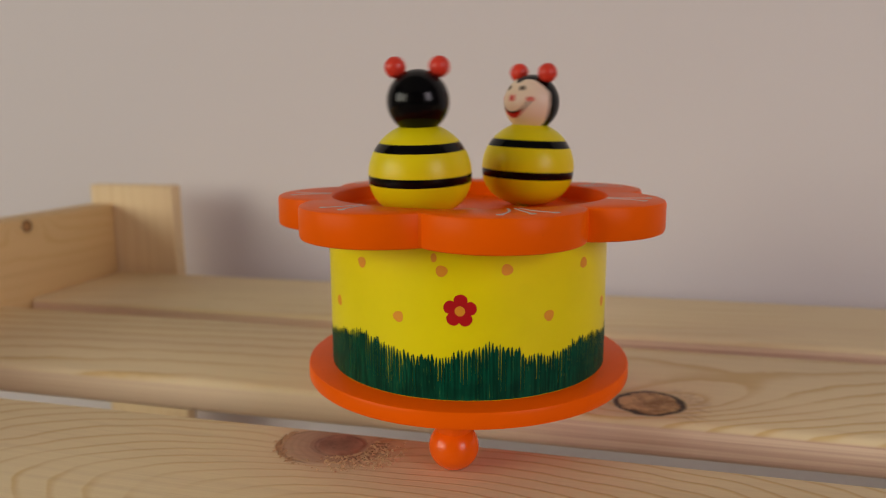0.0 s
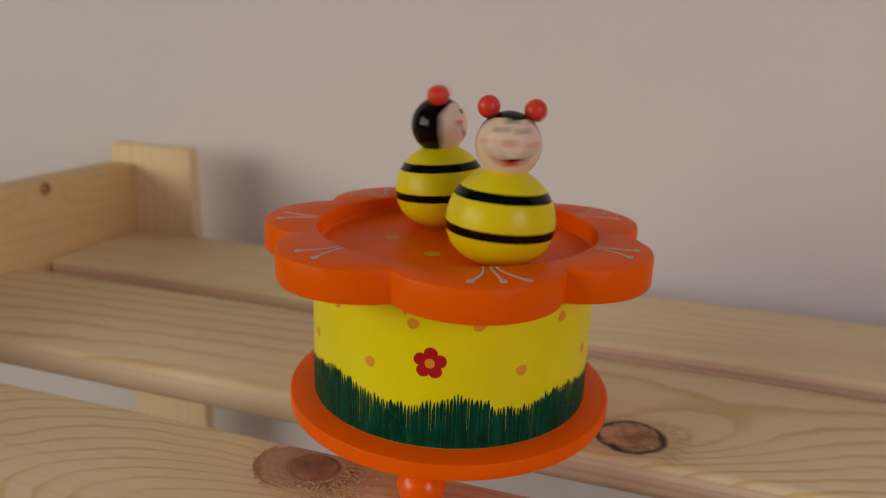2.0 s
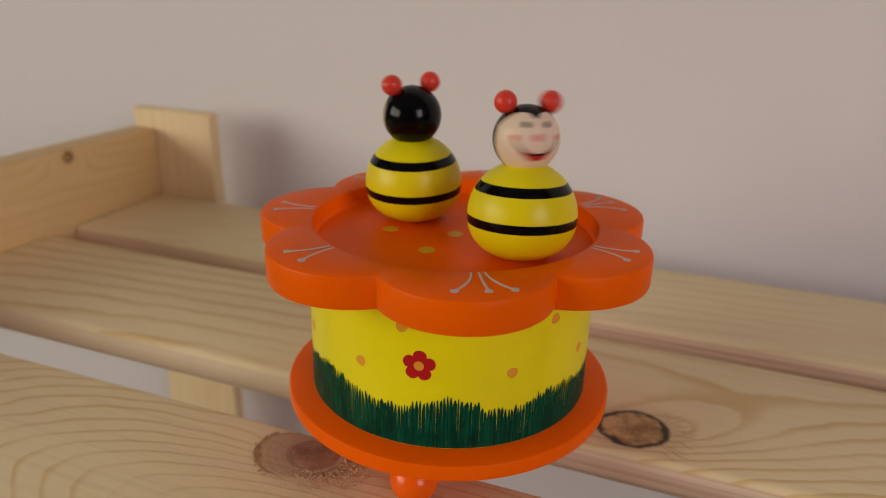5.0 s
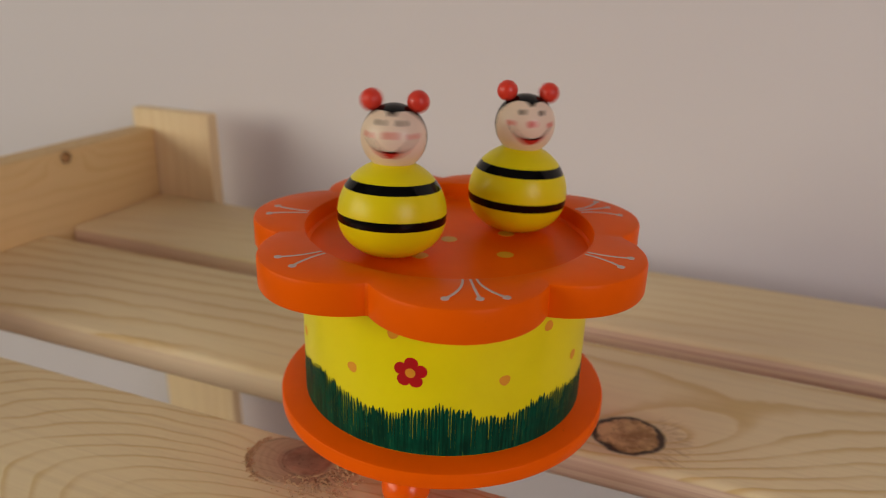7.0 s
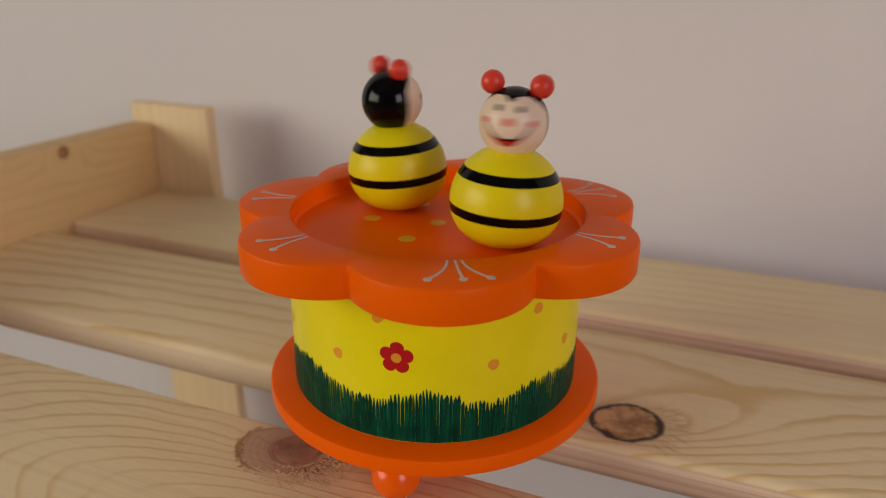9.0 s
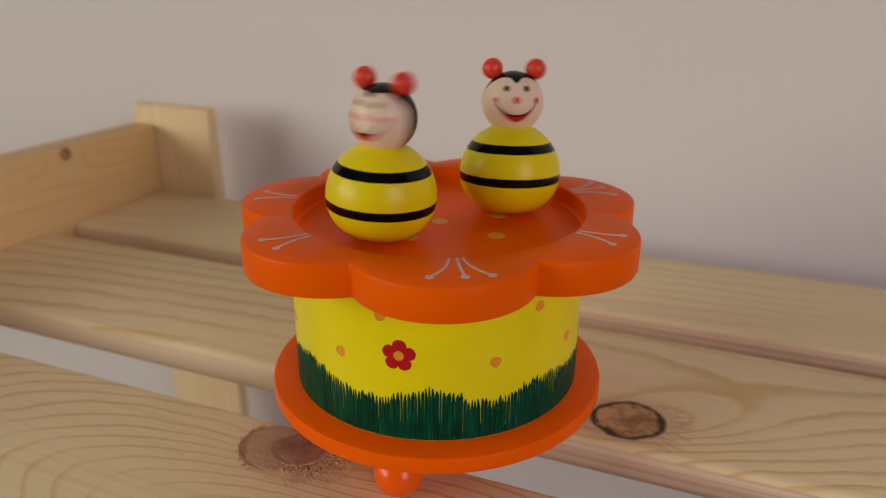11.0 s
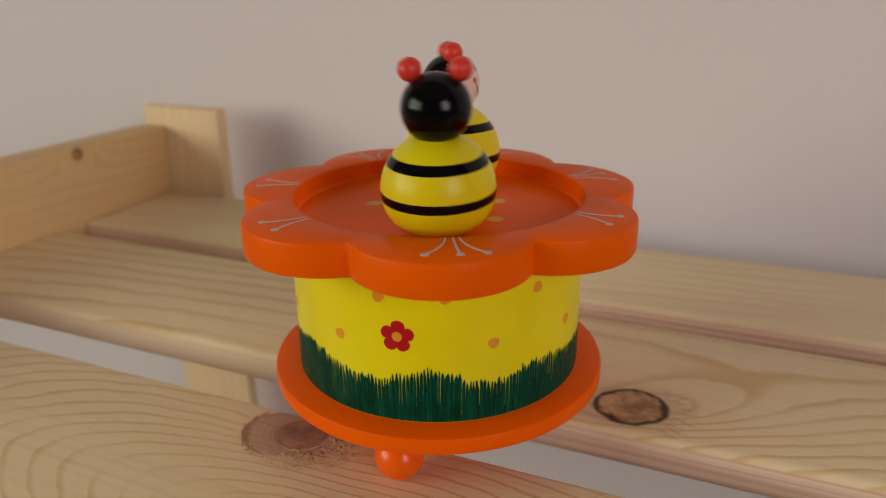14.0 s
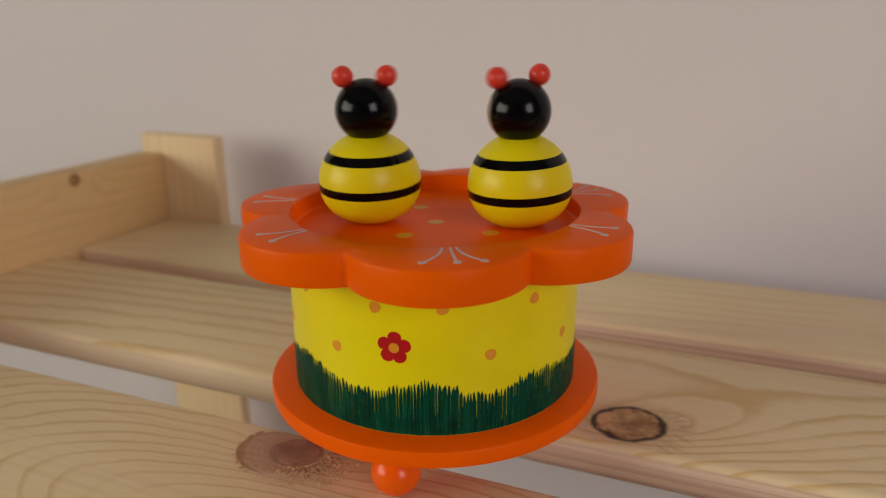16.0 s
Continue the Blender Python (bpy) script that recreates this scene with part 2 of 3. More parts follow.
FLOOR = plaster("dark_unseen_floor", (0.20, 0.15, 0.12))
CEILING = plaster("dark_unseen_ceiling", (0.22, 0.21, 0.20))


# ---- mesh helpers ----
def mesh_of(name, bm, mats, smooth=35.0):
    me = bpy.data.meshes.new(name)
    bmesh.ops.recalc_face_normals(bm, faces=bm.faces)
    bm.to_mesh(me)
    bm.free()
    for mat in mats if isinstance(mats, (tuple, list)) else (mats,):
        me.materials.append(mat)
    if smooth:
        me.shade_smooth()
        me.set_sharp_from_angle(angle=radians(smooth))
    return me


def part(name, bm, mat, parent, label="", smooth=35.0):
    ob = new(name, mesh_of(name, bm, mat, smooth))
    ob.parent = parent
    return tagged(ob, label)


def thing(name, at, label, category, group="", kind=""):
    ob = new(name)
    ob.empty_display_size = 0.02
    ob.matrix_basis = pose(*at)
    return tagged(ob, label, category, group, kind)


def box(x0, x1, y0, y1, z0, z1, bevel=0.0, segments=3):
    bm = bmesh.new()
    bmesh.ops.create_cube(bm, size=1.0)
    bmesh.ops.scale(bm, vec=(x1 - x0, y1 - y0, z1 - z0), verts=bm.verts)
    bmesh.ops.translate(bm, vec=((x0 + x1) / 2, (y0 + y1) / 2, (z0 + z1) / 2), verts=bm.verts)
    if bevel:
        bmesh.ops.bevel(bm, geom=bm.edges[:], offset=bevel, segments=segments, profile=0.5, affect="EDGES")
    return bm


def turned(profile, steps=96, into=None, mat=0):
    """A solid of revolution round z from (radius, height) pairs."""
    bm = into or bmesh.new()
    rings = []
    for r, z in profile:
        if r < 1e-6:
            rings.append([bm.verts.new((0, 0, z))])
        else:
            rings.append([bm.verts.new((r * math.cos(2 * math.pi * i / steps), r * math.sin(2 * math.pi * i / steps), z)) for i in range(steps)])
    for a, b in zip(rings, rings[1:]):
        for i in range(steps):
            j = (i + 1) % steps
            quad = [a[i % len(a)], a[j % len(a)], b[j % len(b)], b[i % len(b)]]
            f = bm.faces.new(list(dict.fromkeys(quad)))
            f.material_index = mat
    return bm


# ---- the room: all but the north wall is added, unseen ----
def room():
    x0, x1, y0, y1, z0, z1 = -2.1, 2.1, -3.2, 0.2175, -0.55, 1.9
    def slab(name, dims, mat, label, category):
        return tagged(new(name, mesh_of(name, box(*dims), mat, 0)), label, category, kind="structure")
    slab("wall_north", (x0, x1, y1, y1 + 0.12, z0, z1), WALL, "off-white matt plaster wall behind the shelf", "wall")
    # south wall, floor and ceiling are out of view, added to shape the bounce
    slab("wall_south", (x0, x1, y0 - 0.12, y0, z0, z1), ROOM, "unseen dark brown wall added to limit bounce light", "wall")
    slab("floor", (x0 - 0.12, x1 + 0.12, y0 - 0.12, y1 + 0.12, z0 - 0.1, z0), FLOOR, "plain brown floor, unseen and kept dark to limit bounce light", "floor")
    slab("ceiling", (x0 - 0.12, x1 + 0.12, y0 - 0.12, y1 + 0.12, z1, z1 + 0.1), CEILING, "unseen grey ceiling, kept dark to limit light from above", "ceiling")
    # unseen side walls, each with a window opening
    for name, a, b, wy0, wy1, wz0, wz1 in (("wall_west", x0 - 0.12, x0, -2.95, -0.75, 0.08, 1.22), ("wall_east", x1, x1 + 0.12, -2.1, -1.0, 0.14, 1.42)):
        w = thing(name, (0, 0, 0), "unseen dark brown wall added round a window opening", "wall", kind="structure")
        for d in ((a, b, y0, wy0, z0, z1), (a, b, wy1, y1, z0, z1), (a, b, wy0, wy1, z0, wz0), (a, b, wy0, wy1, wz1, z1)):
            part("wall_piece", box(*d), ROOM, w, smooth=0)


# ---- the slatted shelf ----
KNOT_B = (0.0582, 0.0206, 0.0112, 0.0102, 0.95)
KNOT_C = (-0.0317, -0.0316, 0.0082, 0.0068, 0.12)


def slatted_shelf():
    shelf = thing("slatted_shelf", (0, 0, 0), "unpainted knotty pine shelf of spaced slats against the wall", "shelf")
    left, right, thick = -0.2640, 0.62, 0.0128
    for y0, y1, knots, seed, heart, pitch, rings, mask, bend, thin, drift, loop, turn, collar in ((0.0975, 0.1712, (), 2.0, (0.60, 0.06, 10.0), 0.0070, 0.38, 0.35, 0.0, 0.4, 1.5, (0.0, 0.2, 0.55), 0.0, 0.0), (0.0064, 0.0815, (KNOT_B,), 11.0, (0.50, -0.03, 9.0), 0.0075, 0.62, 0.24, 9.0, 0.48, 0.9, (0.5, 0.22, 0.42), 20.0, 0.0), (-0.0965, -0.0222, (KNOT_C,), 23.0, (-0.012, -0.066, 2.6), 0.0042, 0.62, 0.24, 4.5, 0.60, 2.6, (0.0, 0.2, 0.55), 0.0, 0.75)):
        slat = part("slat", box(left, right, y0, y1, -thick, 0.0, 0.0024), pine("pine_slat", knots, seed, heart=heart, pitch=pitch, rings=rings, mask=mask, bend=bend, thin=thin, drift=drift, loop=loop, turn=turn, collar=collar, edge=True, pale=0.75 if KNOT_B in knots else 0.0), shelf)
    torn_fibres(slat)
    # toned for its yellower wood, and darker for the shade on its inner face
    part("side_board", box(-0.2820, -0.2645, -0.14, 0.1710, -0.03, 0.0435, 0.0016), pine("pine_side_board", ((0.1017, 0.0390, 0.0031, 0.0030, 1.0),), 31.0, "y", (0.6, 0.0, 10.0), 0.006, 0.25, tone=(0.82, 0.70, 0.53)), shelf, "pine end board with a dark knot at its top edge")
    post = pine("pine_post", (), 41.0, "z", (0.5, -0.25, 12.0), 0.008, 0.2, tone=(0.94, 0.88, 0.83))
    part("post", box(-0.2814, -0.2220, 0.1714, 0.1805, -0.55, 0.0554, 0.0012), post, shelf)
    for x, y in ((-0.2780, -0.0900), (0.55, 0.1677), (0.55, -0.0900)):
        part("post", box(x, x + 0.0645, y, y + 0.0213, -0.55, -0.0170, 0.0016), post, shelf)
    return shelf


def torn_fibres(slat):
    """Raised splinters and crumbs of wood where the plane tore the grain round the flat knot."""
    rng = random.Random(9)
    bm = bmesh.new()
    kx, ky, length, width, _ = KNOT_C
    for _ in range(420):
        right = rng.random() < 0.6
        a = rng.gauss(-0.55, 0.5) if right else math.pi + rng.gauss(0.25, 0.45)
        d = rng.uniform(1.05, 2.5) if right else rng.gauss(2.2, 0.07)
        x, y = kx + length * d * math.cos(a), ky + width * d * math.sin(a)
        if y > -0.0262:
            continue
        along_grain = rng.gauss(0.0 if right else 1.2, 0.5)
        size, thin, rise = rng.uniform(0.0005, 0.0021), rng.uniform(0.00009, 0.00020), rng.uniform(0.0002, 0.00060)
        u, v = Vector((math.cos(along_grain), math.sin(along_grain), 0)) * size / 2, Vector((-math.sin(along_grain), math.cos(along_grain), 0)) * thin
        p = Vector((x, y, -0.0001))
        base = [bm.verts.new(p + q) for q in (-u - v, u - v, u + v, -u + v)]
        tip = bm.verts.new(p + u * rng.uniform(-0.5, 0.9) + Vector((0, 0, rise + 0.0001)))
        for i in range(4):
            bm.faces.new((base[i], base[(i + 1) % 4], tip))
    tagged(part("torn_wood", bm, SPLINTER, slat, "pale torn wood fibres round the knot", 0), kind="stuff")


# ---- the music box ----
PETALS, PETAL_TURN, PLATE_X, PLATE_Y = 7, -66.8, 0.0005, 0.0004
PLATE_TOP, PLATE_LOW, PLATE_FLOOR, WELL = 0.0718, 0.0627, 0.0665, 0.0416
DRUM, DRUM_LOW, BASE, BASE_LOW = 0.0425, 0.0213, 0.0500, 0.0163


def petal_radius(angle):
    """Outline of the flower plate: seven circular lobes."""
    c, rho = 0.0357, 0.0233
    half = 180 / PETALS
    a = (math.degrees(angle) - PETAL_TURN + half) % (2 * half) - half
    a = math.radians(a)
    r = c * math.cos(a) + math.sqrt(rho * rho - (c * math.sin(a)) ** 2)
    return r


def flower_plate(parent):
    bm = bmesh.new()
    steps = 360
    b = 0.0011
    # (inset from the outline or, with a radius, a plain circle), height
    rings = []
    def outline(inset, z):
        rings.append([bm.verts.new(((petal_radius(t) - inset) * math.cos(t), (petal_radius(t) - inset) * math.sin(t), z)) for t in (2 * math.pi * i / steps for i in range(steps))])
    def circle(r, z):
        rings.append([bm.verts.new((r * math.cos(t), r * math.sin(t), z)) for t in (2 * math.pi * i / steps for i in range(steps))])
    circle(0.001, PLATE_LOW)
    circle(0.040, PLATE_LOW)
    outline(b, PLATE_LOW)
    outline(b * 0.3, PLATE_LOW + b * 0.3)
    outline(0, PLATE_LOW + b)
    outline(0, PLATE_TOP - b)
    outline(b * 0.3, PLATE_TOP - b * 0.3)
    outline(b, PLATE_TOP)
    circle(WELL + 0.0007, PLATE_TOP)
    circle(WELL + 0.0002, PLATE_TOP - 0.0002)
    circle(WELL, PLATE_TOP - 0.0007)
    circle(WELL - 0.0002, PLATE_FLOOR + 0.0008)
    circle(WELL - 0.0010, PLATE_FLOOR)
    circle(0.001, PLATE_FLOOR)
    for a, c in zip(rings, rings[1:]):
        for i in range(steps):
            j = (i + 1) % steps
            bm.faces.new((a[i], a[j], c[j], c[i]))
    bm.faces.new(rings[0])
    bm.faces.new(rings[-1])
    bmesh.ops.translate(bm, vec=(PLATE_X, PLATE_Y, 0), verts=bm.verts)
    return part("flower_plate", bm, ORANGE, parent, "orange seven-petalled top plate with a round well", 30)


def flat_blob(points, z, depth=0.00012):
    """A thin paint film with the outline given, on a level surface."""
    bm = bmesh.new()
    low = [bm.verts.new((x, y, z)) for x, y in points]
    top = [bm.verts.new((x, y, z + depth)) for x, y in points]
    bm.faces.new(top)
    for i in range(len(points)):
        j = (i + 1) % len(points)
        bm.faces.new((low[i], low[j], top[j], top[i]))
    return bm


def stamen(parent, plate_angle, side):
    """One pale painted stamen: a curved tapering line that ends in a dot."""
    a0 = math.radians(plate_angle)
    pts = []
    for k in range(9):
        s = k / 8
        r = WELL + 0.0010 + (0.0535 - WELL - 0.0010) * s
        a = a0 + math.radians(side * (2.3 + 5.2 * s ** 1.9))
        pts.append(Vector((PLATE_X + r * math.cos(a), PLATE_Y + r * math.sin(a))))
    left, right = [], []
    for k, p in enumerate(pts):
        d = (pts[min(k + 1, 8)] - pts[max(k - 1, 0)]).normalized()
        w = 0.00026 + 0.00010 * k / 8
        nrm = Vector((-d.y, d.x)) * w
        left.append(p + nrm)
        right.append(p - nrm)
    end, d = pts[-1], (pts[-1] - pts[-2]).normalized()
    base = math.atan2(d.y, d.x)
    dot = [end + Vector((math.cos(base - 2.6 + 5.2 * k / 12), math.sin(base - 2.6 + 5.2 * k / 12))) * 0.00100 for k in range(13)]
    part("stamen", flat_blob(right + dot + left[::-1], PLATE_TOP), PALE, parent, smooth=0)


def on_drum(points, lift, thick=0.0):
    """A paint film on the drum from outline points (angle in degrees, height), filled as a fan."""
    bm = bmesh.new()
    r = DRUM + lift
    verts = [bm.verts.new((r * math.cos(math.radians(a)), r * math.sin(math.radians(a)), z)) for a, z in points]
    ca, cz = sum(p[0] for p in points) / len(points), sum(p[1] for p in points) / len(points)
    mid = bm.verts.new(((r + 0.00002) * math.cos(math.radians(ca)), (r + 0.00002) * math.sin(math.radians(ca)), cz))
    for i in range(len(verts)):
        bm.faces.new((verts[i], verts[(i + 1) % len(verts)], mid))
    return bm


def drum_round(angle, z, rx, rz, wobble=0.0, phase=0.0, n=22):
    k = math.degrees(1 / DRUM)
    out = []
    for i in range(n):
        t = 2 * math.pi * i / n
        w = 1 + wobble * math.sin(3 * t + phase)
        out.append((angle + k * rx * w * math.cos(t), z + rz * w * math.sin(t)))
    return out


def painted_blossom(parent, angle, z):
    k = math.degrees(1 / DRUM)
    pts = []
    for i in range(80):
        t = 2 * math.pi * i / 80
        lobe = abs(math.cos(2.5 * (t - 0.25)))
        r = 0.0026 + 0.0018 * lobe ** 0.48
        pts.append((angle + k * r * math.cos(t), z + r * math.sin(t)))
    blossom = part("painted_blossom", on_drum(pts, 0.00008), BLOSSOM, parent, "crimson five-petalled painted flower", 0)
    part("blossom_heart", on_drum(drum_round(angle, z, 0.00135, 0.00135), 0.00016), AMBER, blossom, "amber dot", 0)


def grass_height(a):
    """Height of the painted grass round the drum, tufts and dips."""
    a = (a + 180) % 360 - 180
    knots = [(-180, 0.0335), (-160, 0.0315), (-140, 0.0345), (-124, 0.0374), (-114, 0.0364), (-106, 0.0344), (-99, 0.0334), (-89, 0.0332), (-78, 0.0352), (-71, 0.0370),
             (-60, 0.0349), (-57, 0.0328), (-42, 0.0322), (-36, 0.0345), (-22, 0.0350), (-10, 0.0330), (30, 0.0365), (60, 0.0325), (95, 0.0370), (130, 0.0330), (180, 0.0335)]
    for (a0, h0), (a1, h1) in zip(knots, knots[1:]):
        if a0 <= a <= a1:
            return h0 + (h1 - h0) * (a - a0) / (a1 - a0)
    return 0.033


def painted_grass(parent):
    """The green band: touching blades of uneven height."""
    rng = random.Random(5)
    bm = bmesh.new()
    a = -180.0
    r = DRUM + 0.00008
    def v(angle, z):
        return bm.verts.new((r * math.cos(math.radians(angle)), r * math.sin(math.radians(angle)), z))
    while a < 180:
        w = rng.uniform(0.9, 1.6)
        h = grass_height(a + w / 2) + rng.uniform(-0.0006, 0.0008)
        lean = rng.uniform(-0.3, 0.3)
        foot = DRUM_LOW + 0.0001
        notch = h - rng.uniform(0.0010, 0.0032)
        gap = rng.choice((0.0, 0.0, 0.04, 0.07, 0.12)) * w
        low = foot + (notch - foot) * (rng.uniform(0.12, 0.85) if gap else 1.0)
        b0, b1 = v(a, foot), v(a + w, foot)
        l0, l1 = v(a, low), v(a + w, low)
        m0, m1 = v(a + gap, low + 0.0004), v(a + w - gap * 0.3, low + 0.0004)
        n0, n1 = v(a + gap + 0.05, notch), v(a + w - gap * 0.3 - 0.05, notch)
        t0, t1 = v(a + w * 0.34 + lean, h - 0.0003), v(a + w * 0.62 + lean, h)
        bm.faces.new((b0, b1, l1, l0))
        bm.faces.new((l0, l1, m1, m0))
        bm.faces.new((m0, m1, n1, n0))
        bm.faces.new((n0, n1, t1, t0))
        a += w
    tagged(part("painted_grass", bm, GRASS, parent, "dark green painted blades of grass", 0), kind="stuff")


def music_box():
    toy = thing("music_box", (0, 0, 0), "orange and yellow painted wooden music box on ball feet", "music box")
    e = 0.0009
    part("base_plate", turned([(0, BASE_LOW), (BASE - e, BASE_LOW), (BASE - e * .3, BASE_LOW + e * .3), (BASE, BASE_LOW + e), (BASE, DRUM_LOW - e), (BASE - e * .3, DRUM_LOW - e * .3), (BASE - e, DRUM_LOW), (0, DRUM_LOW)], 160), ORANGE, toy, "round orange base plate")
    drum = part("drum", turned([(0, DRUM_LOW), (DRUM, DRUM_LOW), (DRUM, PLATE_LOW), (0, PLATE_LOW)], 160), YELLOW, toy, "yellow drum painted with grass and a flower")
    plate = flower_plate(toy)
    for a in (-84.0, 36.0, 156.0):
        prof = [(0.0068 * math.sin(math.pi * k / 16), 0.0066 - 0.0066 * math.cos(math.pi * k / 16)) for k in range(13)] + [(0.0052, 0.0126), (0.0052, BASE_LOW)]
        foot = part("foot", turned(prof, 40), ORANGE_GLOSS, toy, "orange ball foot")
        foot.location = (0.0377 * math.cos(radians(a)), 0.0377 * math.sin(radians(a)), 0.0)
    for k in range(PETALS):
        # two or three brush strokes to a petal
        for side in ((-0.55, 0.5) if k in (1, 5, 6) else (-1.0, 0.12, 1.0)):
            stamen(plate, PETAL_TURN + (-0.9 if k == 6 else 3.6) + 360 / PETALS * k, side)
    for x, y in ((0.0008, -0.0003), (0.0195, -0.0054), (-0.0020, -0.0160), (-0.0104, 0.0141), (0.0148, 0.0116), (-0.0185, -0.0040)):
        rng = random.Random(int(x * 1e5))
        pts = [(x + 0.0023 * (1 + 0.06 * math.sin(2 * t + rng.random())) * math.cos(t), y + 0.0023 * math.sin(t)) for t in (2 * math.pi * i / 24 for i in range(24))]
        part("painted_dot", flat_blob(pts, PLATE_FLOOR), DULL_YELLOW, plate, smooth=0)
    spots = [(-120.3, .0563), (-87.3, .0560), (-64.6, .0562), (-30.6, .0556), (-137.7, .0432), (-103.7, .0431), (-48.0, .0430), (-12.6, .0421)]
    spots += [(a, z) for a, z in ((-160, .0555), (5, .0560), (38, .0545), (70, .0560), (105, .0555), (140, .0560), (25, .0430), (55, .0440), (85, .0430), (120, .0440), (165, .0425))]
    for i, (a, z) in enumerate(spots):
        part("painted_dot", on_drum(drum_round(a, z, 0.00155, 0.00150, 0.06, i), 0.00008), AMBER, drum, smooth=0)
    part("painted_dot", on_drum(drum_round(-90.0, 0.0594, 0.0008, 0.0012), 0.00008), AMBER, drum, smooth=0)
    painted_blossom(drum, -81.0, 0.0456)
    painted_blossom(drum, 70.0, 0.0459)
    painted_grass(drum)
    return toy


# ---- the dancing bees ----
HEAD_Z, HEAD_R = 0.0325, 0.0088


def bee_mesh(stripes):
    """One turned and painted bee: body, stripes, head, face and two ear balls; it faces -y and stands on z = 0."""
    bm = bmesh.new()
    mid, wide = 0.0121, 0.0148
    heights = sorted(set([0.0, 0.0002] + [0.0129 - 0.0127 * math.cos(math.pi * k / 32) for k in range(1, 32)] + [h for s in stripes for h in s] + [0.0258]))
    def width(h):
        if h < mid:
            return wide * max(0.0, 1 - ((mid - h) / 0.0122) ** 2.25) ** (1 / 2.25)
        return wide * math.sqrt(max(0.0, 1 - ((h - mid) / 0.0145) ** 2))
    prof = [(0, 0.0)] + [(max(width(h), 0.0030), h) for h in heights]
    for (r0, h0), (r1, h1) in zip(prof, prof[1:]):
        centre = (h0 + h1) / 2
        dark = any(a <= centre <= b for a, b in stripes)
        turned([(r0, h0), (r1, h1)], 72, bm, 1 if dark else 0)
    turned([(HEAD_R * math.sin(math.pi * k / 40), HEAD_Z - HEAD_R * math.cos(math.pi * k / 40)) for k in range(41)], 64, bm, 1)
    bmesh.ops.remove_doubles(bm, verts=bm.verts, dist=1e-6)

    def spot(az, el, lift):
        r, a, e = HEAD_R + lift, radians(az - 90), radians(el)
        return Vector((r * math.cos(e) * math.cos(a), r * math.cos(e) * math.sin(a), HEAD_Z + r * math.sin(e)))

    def sheet(rows, mat):
        grid = [[bm.verts.new(p) for p in row] for row in rows]
        for a, b in zip(grid, grid[1:]):
            for i in range(len(a) - 1):
                bm.faces.new((a[i], a[i + 1], b[i + 1], b[i])).material_index = mat

    def disc(az, el, r_az, r_el, lift, mat):
        ring = [bm.verts.new(spot(az + r_az * math.cos(2 * math.pi * i / 20), el + r_el * math.sin(2 * math.pi * i / 20), lift)) for i in range(20)]
        bm.faces.new(ring).material_index = mat

    # the cream mask, with a point of black hair over the brow
    def brow(az):
        return 53 - 13 * math.exp(-(az / 11) ** 2) - 26 * max(0.0, (abs(az) - 35) / 45) ** 2
    sheet([[spot(az, -78 + (brow(az) + 78) * k / 24, 0.00006) for az in range(-84, 85, 4)] for k in range(25)], 2)
    for az in (-21, 21):
        disc(az, 29, 5.6, 6.0, 0.00014, 1)
    disc(0, 8, 7.0, 7.0, 0.00014, 4)
    for az in (-41, 41):
        disc(az, 7, 6.0, 5.5, 0.00014, 5)
    # a smile: a dark line with a red lower lip
    def smile(az):
        return -21 + 23 * abs(az / 40) ** 2.3
    sheet([[spot(az, smile(az) + d, 0.00016) for az in range(-40, 41, 4)] for d in (-1.6, 2.2)], 1)
    sheet([[spot(az, smile(az) - 0.8 - k * 11.5 * (1 - (az / 34) ** 2), 0.00014) for az in [34 * i / 12 for i in range(-12, 13)]] for k in (0, 0.5, 1.0)], 6)
    for side in (-1, 1):
        ear = bmesh.ops.create_icosphere(bm, subdivisions=3, radius=0.0030, matrix=Matrix.Translation((side * 0.0062, -0.0002, HEAD_Z + 0.0093)))
        for f in {f for v in ear["verts"] for f in v.link_faces}:
            f.material_index = 3
    return mesh_of("bee_figure", bm, (BEE_YELLOW, BLACK, SKIN, RED, BLUSH, BLUSH, LIP), 40)


def bees():
    out = []
    # the stripes are painted a little higher on the second bee
    for low, high in ((0.0092, 0.0188), (0.0101, 0.0191)):
        ob = new("bee_figure", bee_mesh(((low, low + 0.0024), (high, high + 0.0023))))
        tagged(ob, "yellow and black striped wooden bee spinning on the plate", "toy bee", "bees dancing on the music box")
        out.append(ob)
    return out


room()
slatted_shelf()
music_box()
BEES = bees()

# Round the plate: seconds and degrees of the first bee; the second is opposite.
ORBIT = [(0, 53), (0.4, 30), (1, 9), (1.5, -24), (2, -50), (2.5, -79), (3, -104), (3.5, -127), (4, -154), (5.2, -214), (6.5, -278), (7, -305), (7.5, -325), (8, -343), (8.5, -359), (9.7, -420), (11, -484),
         (11.6, -509), (12, -533), (12.5, -556), (13, -578), (13.5, -593), (14, -612), (14.5, -627), (15, -651), (15.5, -673), (16, -705)]
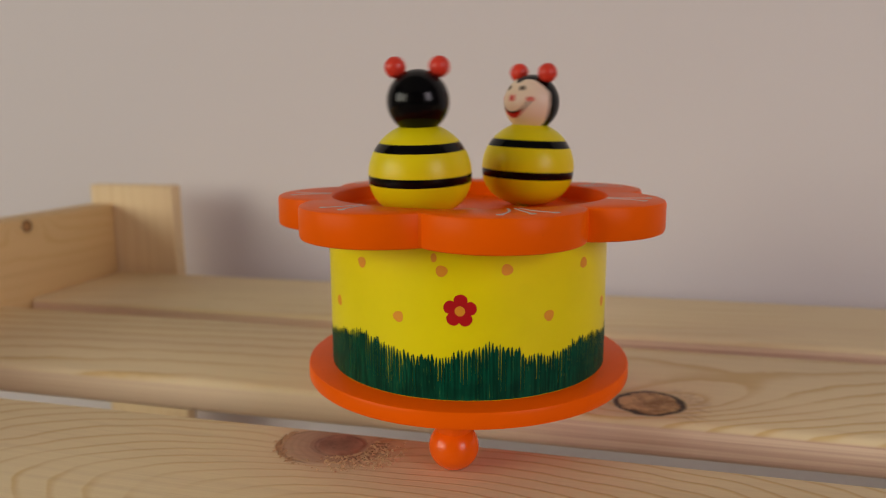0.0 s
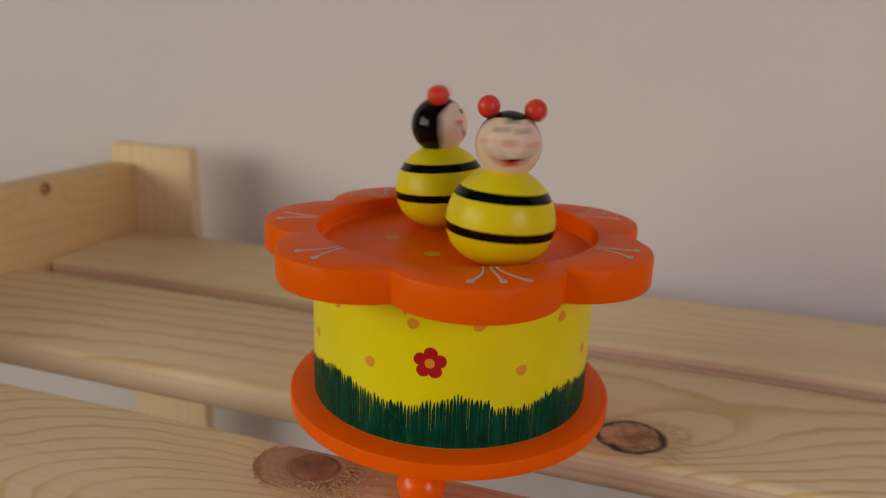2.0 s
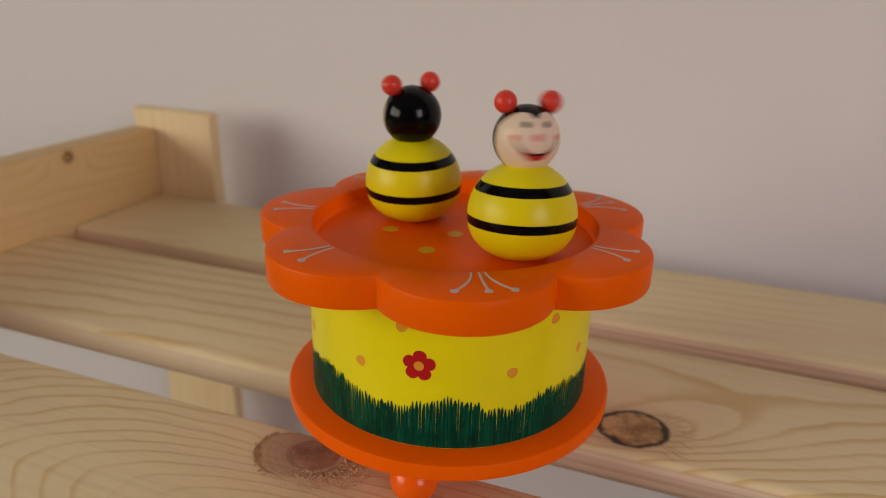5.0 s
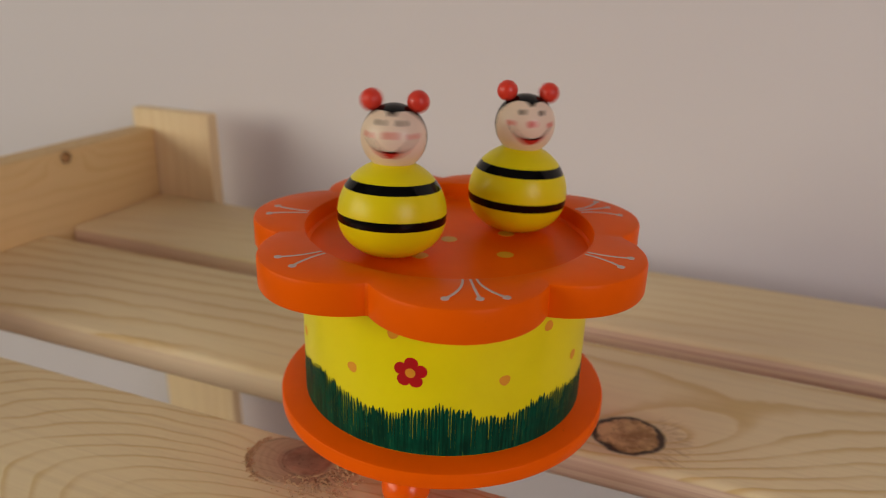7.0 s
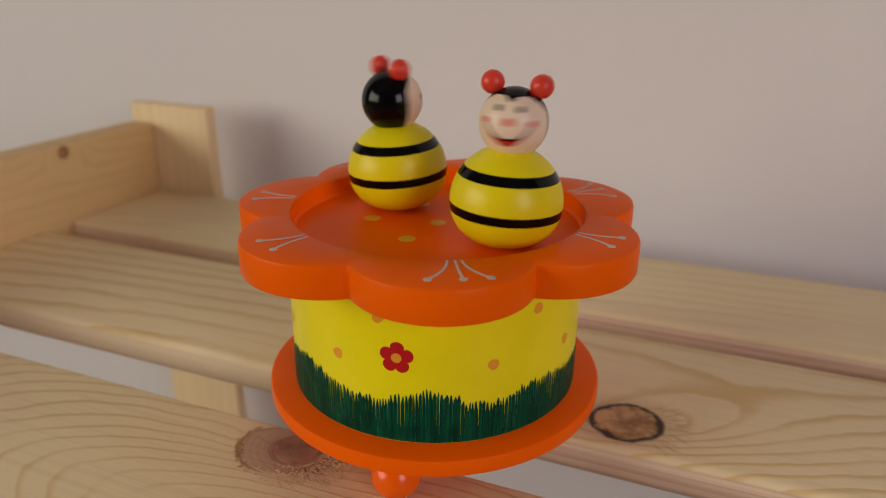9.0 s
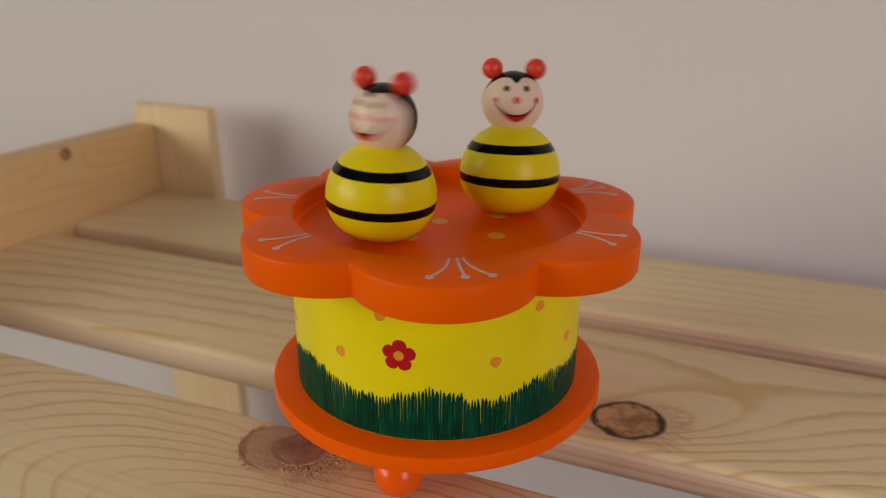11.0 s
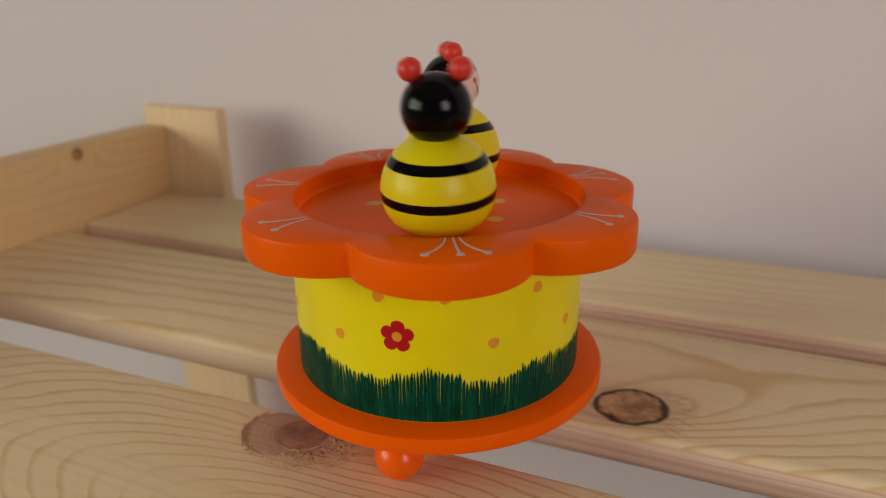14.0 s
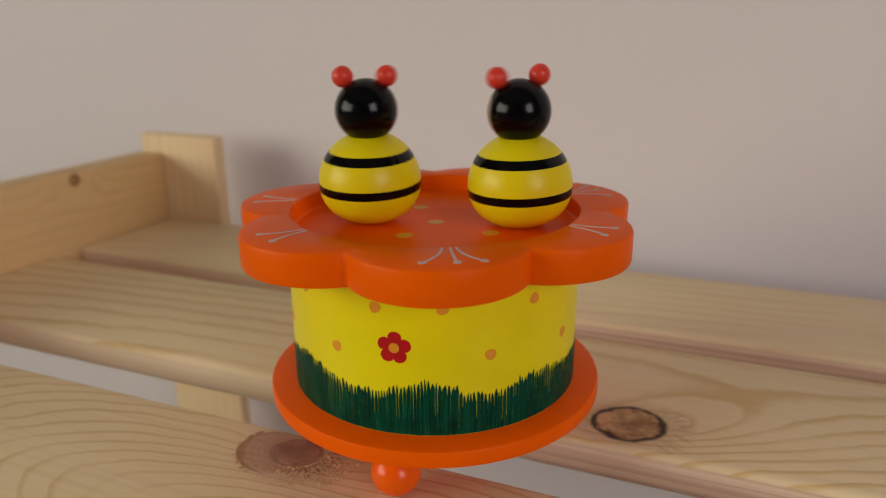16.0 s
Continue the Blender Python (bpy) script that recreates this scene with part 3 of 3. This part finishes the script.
# Spin of each bee against the line to the viewer, every tenth of a second from the time given.
SPIN = [
    [(0.0, 0, [-50, -120, -180, -250, -355, -410, -540, -595, -690, -760, -900, -950, -1095, -1235, -1340, -1440, -1620, -1690, -1830, -1980, -2160, -2300, -2480, -2600, -2800, -2915, -3110, -3240, -3420,
               -3560, -3725, -3825, -3980, -4140, -4265, -4345, -4500, -4595, -4700, -4805, -4875, -4985, -5100]),
     (6.3, -7200, [-35, -180, -210, -340, -390, -540, -575, -715, -765, -900, -960, -1095, -1210, -1320, -1425, -1565, -1625, -1790, -1850, -1980, -2085, -2220, -2340, -2515, -2570]),
     (10.8, -11880, [-180, -225, -395, -535, -650, -735, -900, -930, -1085, -1150, -1260, -1330, -1440, -1550, -1620, -1685, -1800, -1890, -1980, -2005, -2120, -2160, -2268, -2338, -2352, -2450, -2540, -2555,
                     -2600, -2670, -2700, -2715, -2785, -2800, -2845, -2860, -2875, -2880, -2920, -2955, -3055, -3065, -3130, -3205, -3240, -3275, -3350, -3420, -3430, -3525, -3590, -3645, -3765])],
    [(0.0, 0, [-180, -300, -480, -555, -740, -870, -1020, -1105, -1260, -1335, -1485, -1565, -1625, -1750, -1840, -1910, -1990, -2125, -2210, -2340, -2430, -2545, -2590, -2690, -2730, -2880, -3040, -3065,
               -3180, -3260, -3420, -3450, -3600, -3670, -3780, -3885, -4010, -4140, -4250, -4330, -4500, -4580, -4720]),
     (6.3, -7200, [-215, -470, -610, -830, -965, -1150, -1260, -1445, -1560, -1720, -1805, -1980, -2040, -2175, -2275, -2370, -2475, -2570, -2655, -2725, -2830, -2915, -3000, -3080, -3190]),
     (10.8, -12240, [-185, -250, -360, -410, -540, -560, -640, -720, -840, -900, -1010, -1080, -1210, -1265, -1420, -1490, -1620, -1770, -1930, -2040, -2220, -2340, -2543, -2680, -2865, -2940, -3115, -3240,
                     -3420, -3475, -3600, -3655, -3785, -3900, -3990, -4080, -4205, -4282, -4425, -4505, -4680, -4790, -4965, -5050, -5220, -5360, -5515, -5610, -5770, -5890, -6010, -6135, -6300])],
]


# Each bee stands a little askew on its pin: degrees of lean, and the side it leans to, from its own left hand towards its back.
LEAN = [(3.0, 25), (4.2, 80)]


def along(keys, t):
    """A smooth value between (time, value) keys."""
    i = max((k for k in range(len(keys)) if keys[k][0] <= t + 1e-6), default=0)
    if i >= len(keys) - 1:
        return keys[-1][1]
    (t0, v0), (t1, v1) = keys[i], keys[i + 1]
    s = (t - t0) / (t1 - t0)
    m0 = (v1 - keys[i - 1][1]) / (t1 - keys[i - 1][0]) if i else (v1 - v0) / (t1 - t0)
    m1 = (keys[i + 2][1] - v0) / (keys[i + 2][0] - t0) if i + 2 < len(keys) else (v1 - v0) / (t1 - t0)
    h = t1 - t0
    return (2 * s**3 - 3 * s**2 + 1) * v0 + (s**3 - 2 * s**2 + s) * h * m0 + (3 * s**2 - 2 * s**3) * v1 + (s**3 - s**2) * h * m1


def motions():
    cx, cy, radius = 0.0034, -0.0003, 0.0217
    for which, bee in enumerate(BEES):
        spin = [(start + 0.1 * k, base + v) for start, base, values in SPIN[which] for k, v in enumerate(values)]
        amount, side = LEAN[which]
        askew = pose(0, 0, 0.012) @ Matrix.Rotation(radians(amount), 4, Vector((-math.sin(radians(side)), math.cos(radians(side)), 0))) @ pose(0, 0, -0.012)
        rows = []
        for k in range(16 * FPS + 1):
            t = k / FPS
            a = radians(along(ORBIT, t) + 178 * which)
            toward = along([(0, -78), (2, -74), (4, -70), (8, -68), (16, -66.5)], t)
            j = min(max((i for i in range(len(spin)) if spin[i][0] <= t + 1e-6), default=0), len(spin) - 2)
            (t0, v0), (t1, v1) = spin[j], spin[j + 1]
            turn = v0 + (v1 - v0) * (t - t0) / (t1 - t0)
            rows.append((t, pose(cx + radius * math.cos(a), cy + radius * math.sin(a), PLATE_FLOOR + 0.0001, 0, 0, toward + 90 + turn) @ askew))
        walk(bee, rows)


motions()
